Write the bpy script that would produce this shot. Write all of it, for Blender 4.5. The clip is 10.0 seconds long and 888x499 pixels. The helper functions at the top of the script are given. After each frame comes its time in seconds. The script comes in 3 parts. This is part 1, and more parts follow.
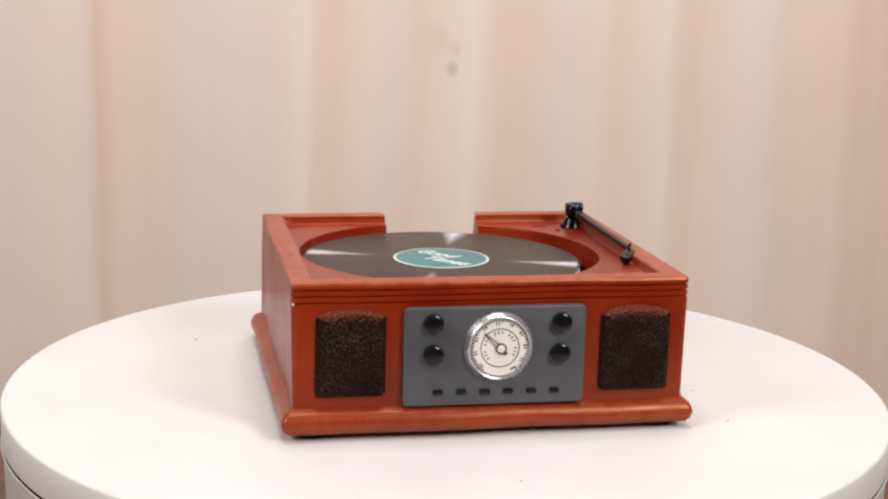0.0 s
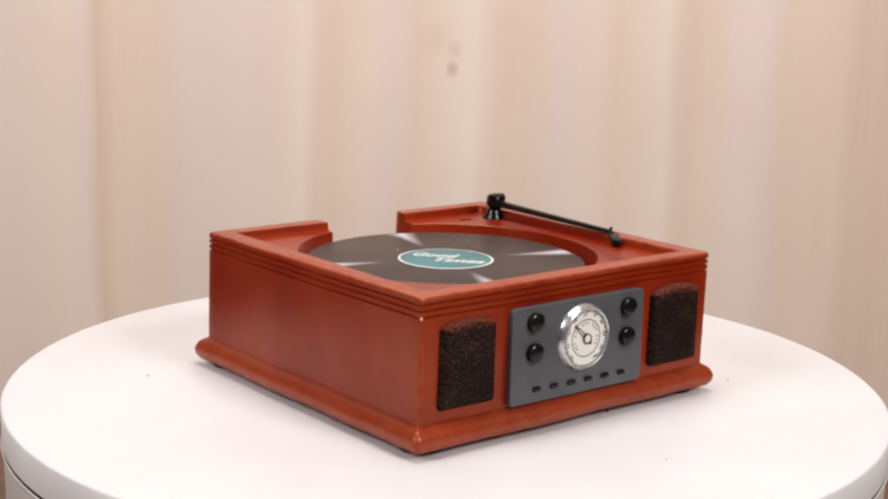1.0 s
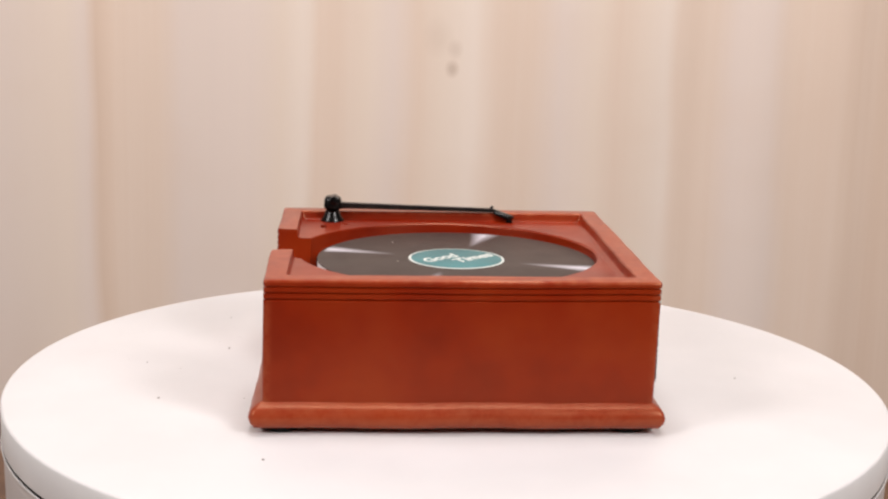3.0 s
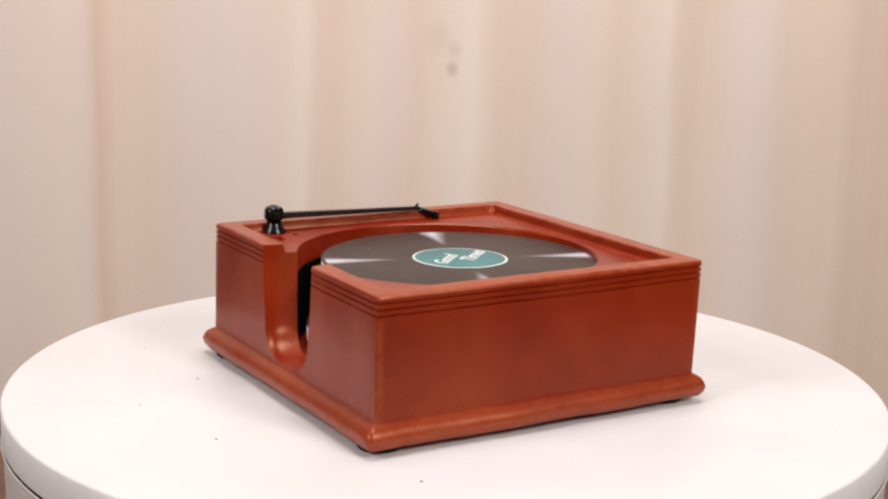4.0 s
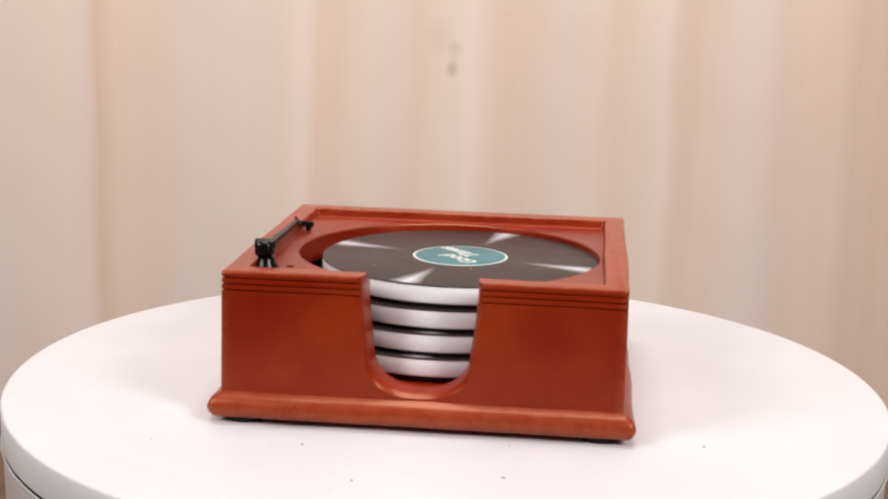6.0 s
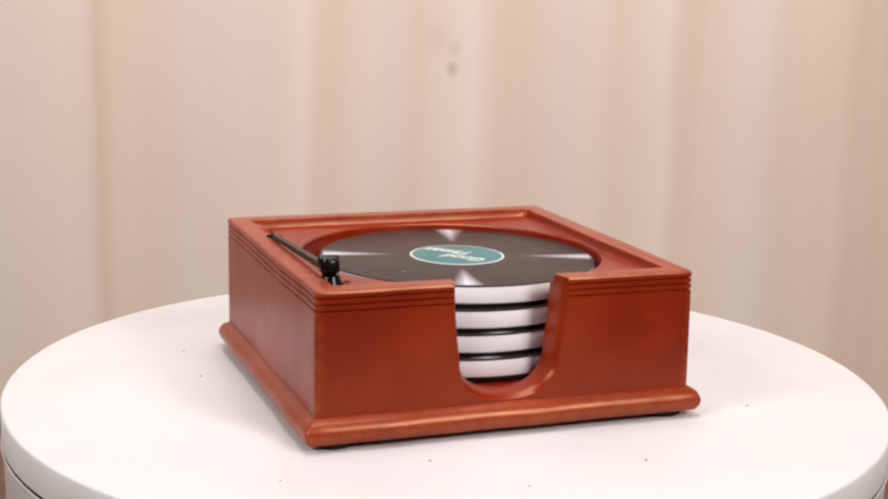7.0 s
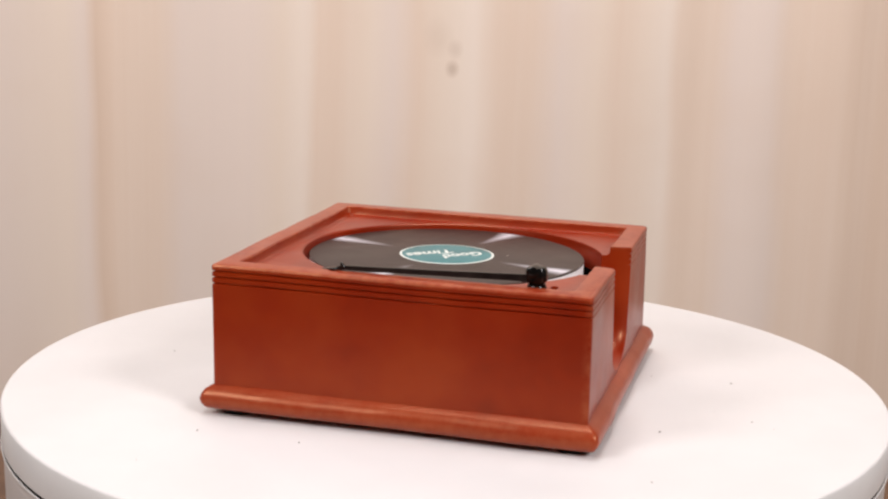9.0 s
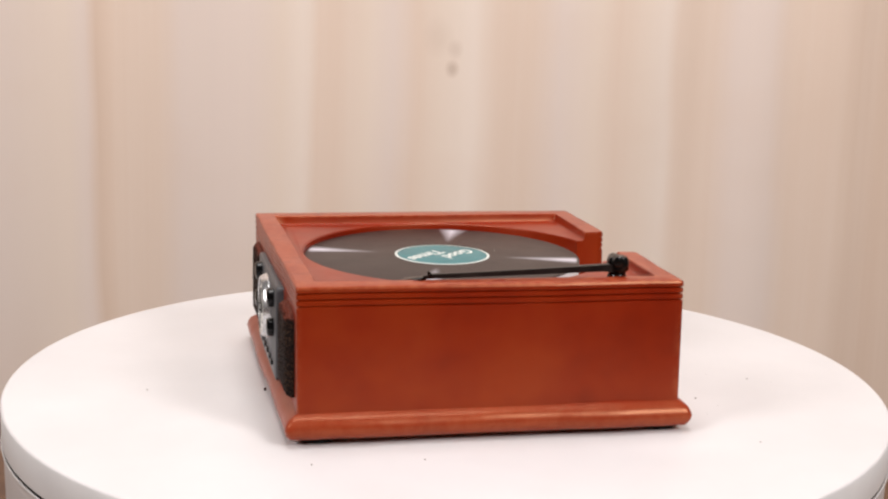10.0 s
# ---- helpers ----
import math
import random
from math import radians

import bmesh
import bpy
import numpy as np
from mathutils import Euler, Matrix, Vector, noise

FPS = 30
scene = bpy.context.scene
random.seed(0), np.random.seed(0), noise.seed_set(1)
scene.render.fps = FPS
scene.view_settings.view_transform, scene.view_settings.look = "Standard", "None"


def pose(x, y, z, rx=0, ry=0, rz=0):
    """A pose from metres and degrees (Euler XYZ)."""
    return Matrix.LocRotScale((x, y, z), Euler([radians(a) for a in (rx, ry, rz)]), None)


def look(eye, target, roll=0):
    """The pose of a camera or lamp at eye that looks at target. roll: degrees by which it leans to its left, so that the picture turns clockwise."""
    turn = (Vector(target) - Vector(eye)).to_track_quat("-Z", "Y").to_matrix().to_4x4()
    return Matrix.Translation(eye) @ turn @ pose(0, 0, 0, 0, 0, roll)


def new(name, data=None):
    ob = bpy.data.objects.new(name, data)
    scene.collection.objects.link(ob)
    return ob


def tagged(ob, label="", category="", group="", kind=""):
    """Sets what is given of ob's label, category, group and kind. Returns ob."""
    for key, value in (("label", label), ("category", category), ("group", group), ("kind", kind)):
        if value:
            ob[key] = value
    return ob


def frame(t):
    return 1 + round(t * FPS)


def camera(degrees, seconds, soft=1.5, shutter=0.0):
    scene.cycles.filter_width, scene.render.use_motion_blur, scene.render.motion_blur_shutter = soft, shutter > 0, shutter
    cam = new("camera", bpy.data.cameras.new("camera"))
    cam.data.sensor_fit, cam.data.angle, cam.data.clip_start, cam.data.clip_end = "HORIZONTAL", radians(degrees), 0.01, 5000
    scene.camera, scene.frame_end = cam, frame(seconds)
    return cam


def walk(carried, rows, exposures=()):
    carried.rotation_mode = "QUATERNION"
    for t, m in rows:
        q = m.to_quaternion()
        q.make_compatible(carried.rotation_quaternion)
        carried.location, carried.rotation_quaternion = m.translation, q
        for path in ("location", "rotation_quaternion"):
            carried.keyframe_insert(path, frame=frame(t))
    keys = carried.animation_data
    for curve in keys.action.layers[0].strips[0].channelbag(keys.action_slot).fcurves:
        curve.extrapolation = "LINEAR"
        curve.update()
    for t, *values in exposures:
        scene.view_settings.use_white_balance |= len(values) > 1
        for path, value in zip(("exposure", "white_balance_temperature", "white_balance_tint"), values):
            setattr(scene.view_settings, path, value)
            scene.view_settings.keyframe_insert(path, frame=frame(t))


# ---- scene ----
cam = camera(33.93, 10.0, soft=2.3)

U = 0.0635                      # half the width of the coaster holder, in metres
EYE = (0.0, -0.5094, 0.15136)
AHEAD = (-0.004194, 0.979815, -0.199857)
eye_pose = look(EYE, [a + b for a, b in zip(EYE, AHEAD)], 1.519)
walk(cam, [(0.0, eye_pose), (10.0, eye_pose)])

# angle of the platter, in degrees, by time
TURN = [(0.0, 11.35), (0.5, 25.15), (1.0, 39.0), (1.5, 52.75), (2.0, 66.5), (2.5, 80.2), (4.0, 121.0),
        (4.5, 134.4), (5.0, 147.6), (6.5, 187.8), (7.0, 201.3), (7.5, 214.9), (8.0, 228.5), (8.5, 242.1),
        (9.0, 255.6), (9.5, 269.2), (10.0, 282.8)]
CX, CY = 0.036, -0.009          # middle of the holder, off the platter's axis, in units of U
turning = []                    # all that rides on the platter

# ---------------------------------------------------------------- light
world = bpy.data.worlds.new("world")
scene.world = world
world.use_nodes = True
world.node_tree.nodes["Background"].inputs[0].default_value = (1.0, 0.93, 0.87, 1)
world.node_tree.nodes["Background"].inputs[1].default_value = 0.3


def soft_box(name, eye, target, width, height, watts, colour):
    data = bpy.data.lights.new(name, "AREA")
    data.shape, data.size, data.size_y, data.energy, data.color = "RECTANGLE", width, height, watts, colour
    ob = new(name, data)
    ob.matrix_world = look(eye, target)
    return ob


soft_box("overhead_softbox", (0.0, 0.02, 1.2), (0, 0.2, 0.0), 0.6, 0.6, 10.8, (1.0, 0.955, 0.945))
soft_box("softbox_lamp_a", (-0.88, -0.63, 0.80), (0, 0.25, 0.08), 0.42, 0.5, 9.6, (1.0, 0.95, 0.935))
soft_box("softbox_lamp_b", (0.76, -0.75, 0.78), (0, 0.25, 0.08), 0.32, 0.42, 11.0, (1.0, 0.95, 0.935))
scene.view_settings.exposure = 0.0


# ---------------------------------------------------------------- materials
class Nodes:
    """Short-hand for a node material."""

    def __init__(self, name, rough=0.5, metal=0.0, spec=0.5, coat=0.0):
        self.mat = bpy.data.materials.new(name)
        self.mat.use_nodes = True
        self.tree = self.mat.node_tree
        self.bsdf = self.tree.nodes["Principled BSDF"]
        self.bsdf.inputs["Roughness"].default_value = rough
        self.bsdf.inputs["Metallic"].default_value = metal
        self.bsdf.inputs["Specular IOR Level"].default_value = spec
        self.bsdf.inputs["Coat Weight"].default_value = coat
        self.coords = self.tree.nodes.new("ShaderNodeTexCoord").outputs["Object"]

    def put(self, kind, **sockets):
        node = self.tree.nodes.new(kind)
        for key, value in sockets.items():
            self.link(value, node.inputs[key.replace("_", " ")])
        return node

    def link(self, value, socket):
        if isinstance(value, bpy.types.NodeSocket):
            self.tree.links.new(value, socket)
        else:
            socket.default_value = value

    def noise(self, scale, detail=3.0, rough=0.55, stretch=(1, 1, 1)):
        m = self.put("ShaderNodeMapping", Vector=self.coords, Scale=stretch)
        return self.put("ShaderNodeTexNoise", Vector=m.outputs[0], Scale=scale, Detail=detail, Roughness=rough).outputs["Fac"]

    def ramp(self, fac, stops):
        node = self.put("ShaderNodeValToRGB", Fac=fac)
        e = node.color_ramp.elements
        while len(e) < len(stops):
            e.new(0.5)
        for k, (at, colour) in zip(e, stops):
            k.position, k.color = at, (*colour, 1)
        return node.outputs["Color"]

    def mix(self, fac, a, b, how="MIX"):
        node = self.tree.nodes.new("ShaderNodeMix")
        node.data_type, node.blend_type = "RGBA", how
        self.link(fac, node.inputs[0])
        self.link(a if isinstance(a, bpy.types.NodeSocket) else (*a, 1), node.inputs[6])
        self.link(b if isinstance(b, bpy.types.NodeSocket) else (*b, 1), node.inputs[7])
        return node.outputs[2]

    def math(self, how, a, b=0.0):
        node = self.tree.nodes.new("ShaderNodeMath")
        node.operation = how
        self.link(a, node.inputs[0])
        self.link(b, node.inputs[1])
        return node.outputs[0]

    def colour(self, value):
        self.link(value if isinstance(value, bpy.types.NodeSocket) else (*value, 1), self.bsdf.inputs["Base Color"])
        return self

    def rough(self, value):
        self.link(value, self.bsdf.inputs["Roughness"])
        return self

    def bump(self, height, strength, distance):
        b = self.put("ShaderNodeBump", Height=height, Strength=strength, Distance=distance)
        self.link(b.outputs[0], self.bsdf.inputs["Normal"])
        return self


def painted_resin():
    """Brick-red paint with a satin varnish, rubbed paler along the sharp edges; rim and moulding sheen painted in."""
    n = Nodes("painted_resin", spec=0.66)
    n.bsdf.inputs["Specular Tint"].default_value = (1.0, 0.60, 0.35, 1)
    large = n.noise(26, 3, 0.6)
    brush = n.noise(110, 4, 0.65, (0.3, 0.3, 1))
    base = n.ramp(large, [(0.32, (0.172, 0.0066, 0.0006)), (0.5, (0.236, 0.0132, 0.0010)), (0.68, (0.280, 0.0250, 0.0028))])
    base = n.mix(n.math("MULTIPLY", brush, 0.3), base, (0.165, 0.0095, 0.0010))
    at = n.put("ShaderNodeSeparateXYZ", Vector=n.coords)

    def near_edge(value, middle, half, width):
        out = n.math("ABSOLUTE", n.math("SUBTRACT", value, middle * U))
        return n.ramp(n.math("DIVIDE", n.math("SUBTRACT", out, (half - width) * U), width * U), [(0.0, (0, 0, 0)), (1.0, (1, 1, 1))])
    side_x, side_y = near_edge(at.outputs[0], CX, 1.01, 0.035), near_edge(at.outputs[1], CY, 0.98, 0.035)
    upright = n.math("MULTIPLY", side_x, side_y)
    # rim top: rubbed paint, plus the pale reflection on it put into the colour
    rim = n.ramp(n.math("DIVIDE", n.math("SUBTRACT", at.outputs[2], 0.768 * U), 0.022 * U), [(0.0, (0, 0, 0)), (1.0, (1, 1, 1))])
    rubbed = n.ramp(n.noise(240, 4, 0.7), [(0.36, (0, 0, 0)), (0.62, (1, 1, 1))])
    tone_mix = n.math("MULTIPLY", n.math("MAXIMUM", n.math("MULTIPLY", upright, 0.4), n.math("MULTIPLY", rim, 0.6)), rubbed)
    # foot moulding mixed paler in place of its broad reflected sheen
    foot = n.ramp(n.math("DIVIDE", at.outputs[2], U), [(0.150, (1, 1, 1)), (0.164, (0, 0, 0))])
    tone_mix = n.math("MAXIMUM", tone_mix, n.math("MULTIPLY", foot, n.math("ADD", n.math("MULTIPLY", rubbed, 0.22), 0.16)))
    base = n.mix(tone_mix, base, (0.40, 0.100, 0.042))
    n.colour(base)
    n.rough(n.math("ADD", n.math("MULTIPLY", n.noise(60, 4, 0.65), 0.16), 0.25))
    dents = n.math("ADD", n.noise(34, 1.0, 0.4), n.math("MULTIPLY", n.noise(160, 1, 0.5), 0.06))
    return n.bump(dents, 0.28, 0.0011).mat


def white_laminate():
    n = Nodes("white_laminate", rough=0.42, spec=0.4)
    big, fine = n.noise(14, 3), n.noise(420, 3)
    n.colour(n.ramp(big, [(0.35, (0.655, 0.638, 0.64)), (0.65, (0.705, 0.687, 0.69))]))
    n.rough(n.math("ADD", n.math("MULTIPLY", fine, 0.12), 0.36))
    return n.bump(fine, 0.06, 0.0002).mat


def drum_plastic():
    n = Nodes("drum_plastic", rough=0.45, spec=0.4)
    n.colour(n.ramp(n.noise(25, 3), [(0.3, (0.70, 0.68, 0.67)), (0.7, (0.76, 0.74, 0.73))]))
    return n.bump(n.noise(300, 2), 0.05, 0.0002).mat


def curtain_cloth():
    n = Nodes("curtain_cloth", rough=0.9, spec=0.15)
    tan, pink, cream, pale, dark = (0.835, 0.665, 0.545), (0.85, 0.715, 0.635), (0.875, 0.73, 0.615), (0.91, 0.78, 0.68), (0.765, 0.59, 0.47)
    # tan and pink weave; pale and dark stops add fold light and shade
    weave_fold_tones = ((-0.60, cream), (-0.352, pink), (-0.30, cream), (-0.285, pink), (-0.276, dark), (-0.262, tan), (-0.232, tan), (-0.212, pink), (-0.158, pink),
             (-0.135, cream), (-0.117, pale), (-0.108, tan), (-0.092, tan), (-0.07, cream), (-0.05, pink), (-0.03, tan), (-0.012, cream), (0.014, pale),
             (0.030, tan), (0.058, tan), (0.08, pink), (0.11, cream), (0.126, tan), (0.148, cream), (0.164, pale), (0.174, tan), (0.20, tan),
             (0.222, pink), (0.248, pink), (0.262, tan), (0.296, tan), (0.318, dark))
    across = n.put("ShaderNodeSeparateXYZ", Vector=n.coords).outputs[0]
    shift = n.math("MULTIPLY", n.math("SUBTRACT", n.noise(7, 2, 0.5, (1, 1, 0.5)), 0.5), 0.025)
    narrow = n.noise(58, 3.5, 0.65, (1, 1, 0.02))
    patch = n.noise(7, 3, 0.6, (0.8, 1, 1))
    tone = n.ramp(n.math("ADD", n.math("ADD", across, shift), 0.6), [(x + 0.6, c) for x, c in weave_fold_tones])
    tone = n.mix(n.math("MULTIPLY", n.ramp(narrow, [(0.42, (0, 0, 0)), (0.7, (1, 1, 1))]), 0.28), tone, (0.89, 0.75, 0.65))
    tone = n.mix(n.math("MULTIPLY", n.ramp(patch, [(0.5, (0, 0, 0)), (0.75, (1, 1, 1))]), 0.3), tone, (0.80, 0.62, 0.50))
    # three small brown spots in the cloth
    for x, z, r, k in ((-0.0022, 0.0635, 0.0062, 0.36), (-0.0002, 0.0785, 0.0070, 0.17), (-0.0135, 0.0875, 0.014, 0.10)):
        d = n.put("ShaderNodeVectorMath", Vector=n.put("ShaderNodeVectorMath", Vector=n.coords).outputs[0])
        d.operation = "MULTIPLY"
        d.inputs[1].default_value = (1, 0, 0.8)
        far = n.put("ShaderNodeVectorMath", Vector=d.outputs[0])
        far.operation = "DISTANCE"
        far.inputs[1].default_value = (x, 0, z * 0.8)
        spot = n.ramp(n.math("DIVIDE", far.outputs["Value"], r), [(0.25, (1, 1, 1)), (1.0, (0, 0, 0))])
        tone = n.mix(n.math("MULTIPLY", spot, k), tone, (0.36, 0.22, 0.14))
    n.colour(tone)
    thread = n.noise(900, 2, 0.5, (1, 1, 0.4))
    return n.bump(thread, 0.1, 0.0005).mat


def record_print(name, x0, y0, turn):
    """Near-black print with fine grooves and four pale printed glints, a quarter turn apart."""
    n = Nodes(name, rough=0.42, spec=0.3)
    at = n.put("ShaderNodeSeparateXYZ", Vector=n.coords)
    x = n.math("SUBTRACT", at.outputs[0], x0 * U)
    y = n.math("SUBTRACT", at.outputs[1], y0 * U)
    r = n.math("SQRT", n.math("ADD", n.math("MULTIPLY", x, x), n.math("MULTIPLY", y, y)))
    ring = n.math("SINE", n.math("MULTIPLY", r, 9500.0))
    base = n.mix(n.math("MULTIPLY", n.math("ADD", ring, 1.0), 0.25), (0.028, 0.0175, 0.0155), (0.042, 0.0285, 0.026))
    n.rough(n.math("ADD", n.math("MULTIPLY", n.noise(70, 3), 0.15), 0.34))
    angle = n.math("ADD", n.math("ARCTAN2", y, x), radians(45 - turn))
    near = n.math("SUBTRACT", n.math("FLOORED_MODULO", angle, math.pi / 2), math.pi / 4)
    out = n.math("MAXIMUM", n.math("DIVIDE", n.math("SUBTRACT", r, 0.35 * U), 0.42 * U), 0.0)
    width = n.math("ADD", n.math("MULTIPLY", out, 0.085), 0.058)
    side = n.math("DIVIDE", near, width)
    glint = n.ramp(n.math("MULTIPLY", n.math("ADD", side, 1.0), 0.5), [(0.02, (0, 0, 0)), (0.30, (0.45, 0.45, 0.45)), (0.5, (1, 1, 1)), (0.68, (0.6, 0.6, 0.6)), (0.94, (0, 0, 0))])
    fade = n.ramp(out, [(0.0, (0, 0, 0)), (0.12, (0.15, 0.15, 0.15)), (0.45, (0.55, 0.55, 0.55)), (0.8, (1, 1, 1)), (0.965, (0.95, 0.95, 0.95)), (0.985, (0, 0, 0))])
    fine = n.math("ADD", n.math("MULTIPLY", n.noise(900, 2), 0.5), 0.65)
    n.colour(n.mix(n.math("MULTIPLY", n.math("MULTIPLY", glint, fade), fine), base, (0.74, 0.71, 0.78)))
    return n.bump(ring, 0.08, 0.0001).mat


def plain(name, a, b, scale, rough, metal=0.0, bump=0.0, spec=0.5, depth=0.0002):
    n = Nodes(name, rough=rough, metal=metal, spec=spec)
    grain = n.noise(scale, 3)
    n.colour(n.ramp(grain, [(0.3, a), (0.7, b)]))
    n.rough(n.math("ADD", n.math("MULTIPLY", grain, 0.12), rough - 0.06))
    return n.bump(grain, bump, depth).mat if bump else n.mat


def speaker_cloth():
    n = Nodes("speaker_cloth", rough=0.5, spec=0.1)
    m = n.put("ShaderNodeTexVoronoi", Vector=n.coords, Scale=1500.0)
    dots = m.outputs["Distance"]
    tone_mix = n.noise(160, 3)
    lit = n.ramp(n.math("ADD", dots, n.math("MULTIPLY", n.math("SUBTRACT", tone_mix, 0.5), 0.5)), [(0.12, (0.055, 0.022, 0.013)), (0.36, (0.022, 0.009, 0.0055)), (0.62, (0.006, 0.0026, 0.0018))])
    # red paint rubbed over the pad's upper edge, the light it catches painted in, and a little gold on its lower half
    up = n.math("DIVIDE", n.put("ShaderNodeSeparateXYZ", Vector=n.coords).outputs[2], U)
    lip = n.put("ShaderNodeSeparateXYZ", Vector=n.tree.nodes["Texture Coordinate"].outputs["Normal"]).outputs[2]
    edge = n.math("MULTIPLY", n.ramp(lip, [(0.12, (0, 0, 0)), (0.5, (1, 1, 1))]), n.ramp(up, [(0.56, (0, 0, 0)), (0.62, (1, 1, 1))]))
    speck = n.ramp(dots, [(0.16, (1, 1, 1)), (0.40, (0, 0, 0))])
    lit = n.mix(n.math("MULTIPLY", edge, n.math("ADD", n.math("MULTIPLY", speck, 0.6), 0.3)), lit, (0.34, 0.075, 0.045))
    gold = n.ramp(n.noise(75, 2), [(0.48, (0, 0, 0)), (0.66, (1, 1, 1))])
    lit = n.mix(n.math("MULTIPLY", n.math("MULTIPLY", gold, speck), 0.45), lit, (0.20, 0.125, 0.06))
    n.colour(lit)
    return n.bump(n.math("SUBTRACT", 1.0, dots), 0.7, 0.0005).mat


def wood_board():
    n = Nodes("wood_board", rough=0.5)
    grain = n.noise(30, 5, 0.65, (0.12, 1, 1))
    n.colour(n.ramp(grain, [(0.3, (0.075, 0.03, 0.012)), (0.7, (0.17, 0.08, 0.035))]))
    return n.bump(grain, 0.15, 0.0006).mat


RX, RY, RR = CX - 0.092, CY - 0.024, 0.775   # the top coaster: middle and radius
RESIN, LAMINATE, DRUM, CLOTH = painted_resin(), white_laminate(), drum_plastic(), curtain_cloth()
WOOD = wood_board()
BAND = plain("edge_plastic", (0.72, 0.705, 0.70), (0.78, 0.765, 0.755), 40, 0.45, bump=0.1)
WALL = plain("wall_paint", (0.20, 0.185, 0.17), (0.24, 0.22, 0.205), 12, 0.85, bump=0.1)
GREY = plain("grey_enamel", (0.062, 0.064, 0.070), (0.084, 0.084, 0.090), 90, 0.42, bump=0.12)
BLACK = plain("black_gloss", (0.004, 0.004, 0.0045), (0.008, 0.0075, 0.0075), 200, 0.2, bump=0.08, spec=0.3)
SATIN = plain("black_satin", (0.0022, 0.002, 0.002), (0.006, 0.005, 0.0045), 260, 0.24, bump=0.25, spec=0.3)
ARM = plain("black_lacquer", (0.006, 0.005, 0.005), (0.02, 0.016, 0.014), 180, 0.38, bump=0.25, spec=0.3)
FOAM = plain("black_foam", (0.004, 0.004, 0.0045), (0.010, 0.0095, 0.010), 700, 0.7, bump=0.3, spec=0.2)
SHADE_BLACK = plain("shade_black", (0.0022, 0.002, 0.002), (0.005, 0.0045, 0.0045), 900, 0.95, bump=0.3, spec=0.03)
GRILLE = speaker_cloth()
CHROME = plain("silver_paint", (0.58, 0.58, 0.59), (0.76, 0.76, 0.76), 160, 0.27, metal=0.85, bump=0.4)
CREAM = plain("dial_paper", (0.80, 0.77, 0.71), (0.86, 0.835, 0.78), 120, 0.5)
INK = plain("dial_ink", (0.02, 0.018, 0.017), (0.04, 0.036, 0.034), 300, 0.6)
CERAMIC = plain("white_ceramic", (0.90, 0.90, 0.92), (0.94, 0.94, 0.95), 60, 0.4, bump=0.1)
TEAL = plain("teal_label", (0.03, 0.15, 0.165), (0.05, 0.21, 0.225), 90, 0.42)
CHALK = plain("label_white", (0.60, 0.64, 0.61), (0.72, 0.75, 0.71), 90, 0.45)
DUST = plain("dust", (0.16, 0.14, 0.13), (0.3, 0.27, 0.25), 500, 0.9)


# ---------------------------------------------------------------- mesh helpers
def part(name, bm, material, parent=None, label="", smooth=40.0, scale=U):
    """One mesh object out of a bmesh drawn in units of U."""
    bmesh.ops.scale(bm, vec=(scale,) * 3, verts=bm.verts)
    bmesh.ops.recalc_face_normals(bm, faces=bm.faces)
    me = bpy.data.meshes.new(name)
    bm.to_mesh(me)
    bm.free()
    me.materials.append(material)
    if smooth:
        me.shade_smooth()
        me.set_sharp_from_angle(angle=radians(smooth))
    ob = new(name, me)
    if parent:
        ob.parent = parent
    if label:
        ob["label"] = label
    return ob


def ring_mesh(rings, close=True, caps=True):
    """Skins a list of equally long closed loops of points."""
    bm = bmesh.new()
    loops = [[bm.verts.new(p) for p in ring] for ring in rings]
    n = len(loops[0])
    for a, b in zip(loops, loops[1:]):
        for i in range(n):
            j = (i + 1) % n
            bm.faces.new((a[i], a[j], b[j], b[i]))
    if caps:
        bm.faces.new(loops[0][::-1])
        bm.faces.new(loops[-1])
    return bm


def outline(hx, hy, corner, steps=5, side=1, cx=0.0, cy=0.0):
    """A rounded rectangle, counter-clockwise; each straight side split in `side` pieces."""
    pts = []
    for k, (sx, sy) in enumerate(((1, 1), (-1, 1), (-1, -1), (1, -1))):
        ox, oy = sx * (hx - corner), sy * (hy - corner)
        for i in range(steps + 1):
            a = radians(90 * k + 90 * i / steps)
            pts.append((ox + corner * math.cos(a), oy + corner * math.sin(a)))
        nx, ny = ((-1, 1), (-1, -1), (1, -1), (1, 1))[k]
        a = radians(90 * (k + 1))
        qx, qy = nx * (hx - corner) + corner * math.cos(a), ny * (hy - corner) + corner * math.sin(a)
        px, py = pts[-1]
        for i in range(1, side):
            f = i / side
            pts.append((px + (qx - px) * f, py + (qy - py) * f))
    return [(x + cx, y + cy) for x, y in pts]


def lathe(profile, n=48, cx=0.0, cy=0.0):
    """Turns (radius, z) about an upright axis."""
    return ring_mesh([[(cx + r * math.cos(2 * math.pi * i / n), cy + r * math.sin(2 * math.pi * i / n), z) for i in range(n)]
                      for r, z in profile])


def stand_up(bm, x, y, z):
    """Turns a mesh drawn about z so that its top faces the front (-y), and moves it there."""
    bmesh.ops.transform(bm, matrix=Matrix.Translation((x, y, z)) @ Matrix.Rotation(radians(90), 4, "X"), verts=bm.verts)
    return bm


def block(hx, hy, z0, z1, corner=0.02, soft=0.006, cx=0.0, cy=0.0):
    c2 = max(corner - soft, 0.001)
    return ring_mesh([[(x, y, z) for x, y in outline(hx - d, hy - d, c, 4, 1, cx, cy)]
                      for d, z, c in ((soft, z0, c2), (0, z0 + soft, corner), (0, z1 - soft, corner), (soft * 0.3, z1 - soft * 0.3, corner * 0.9), (soft, z1, c2))])


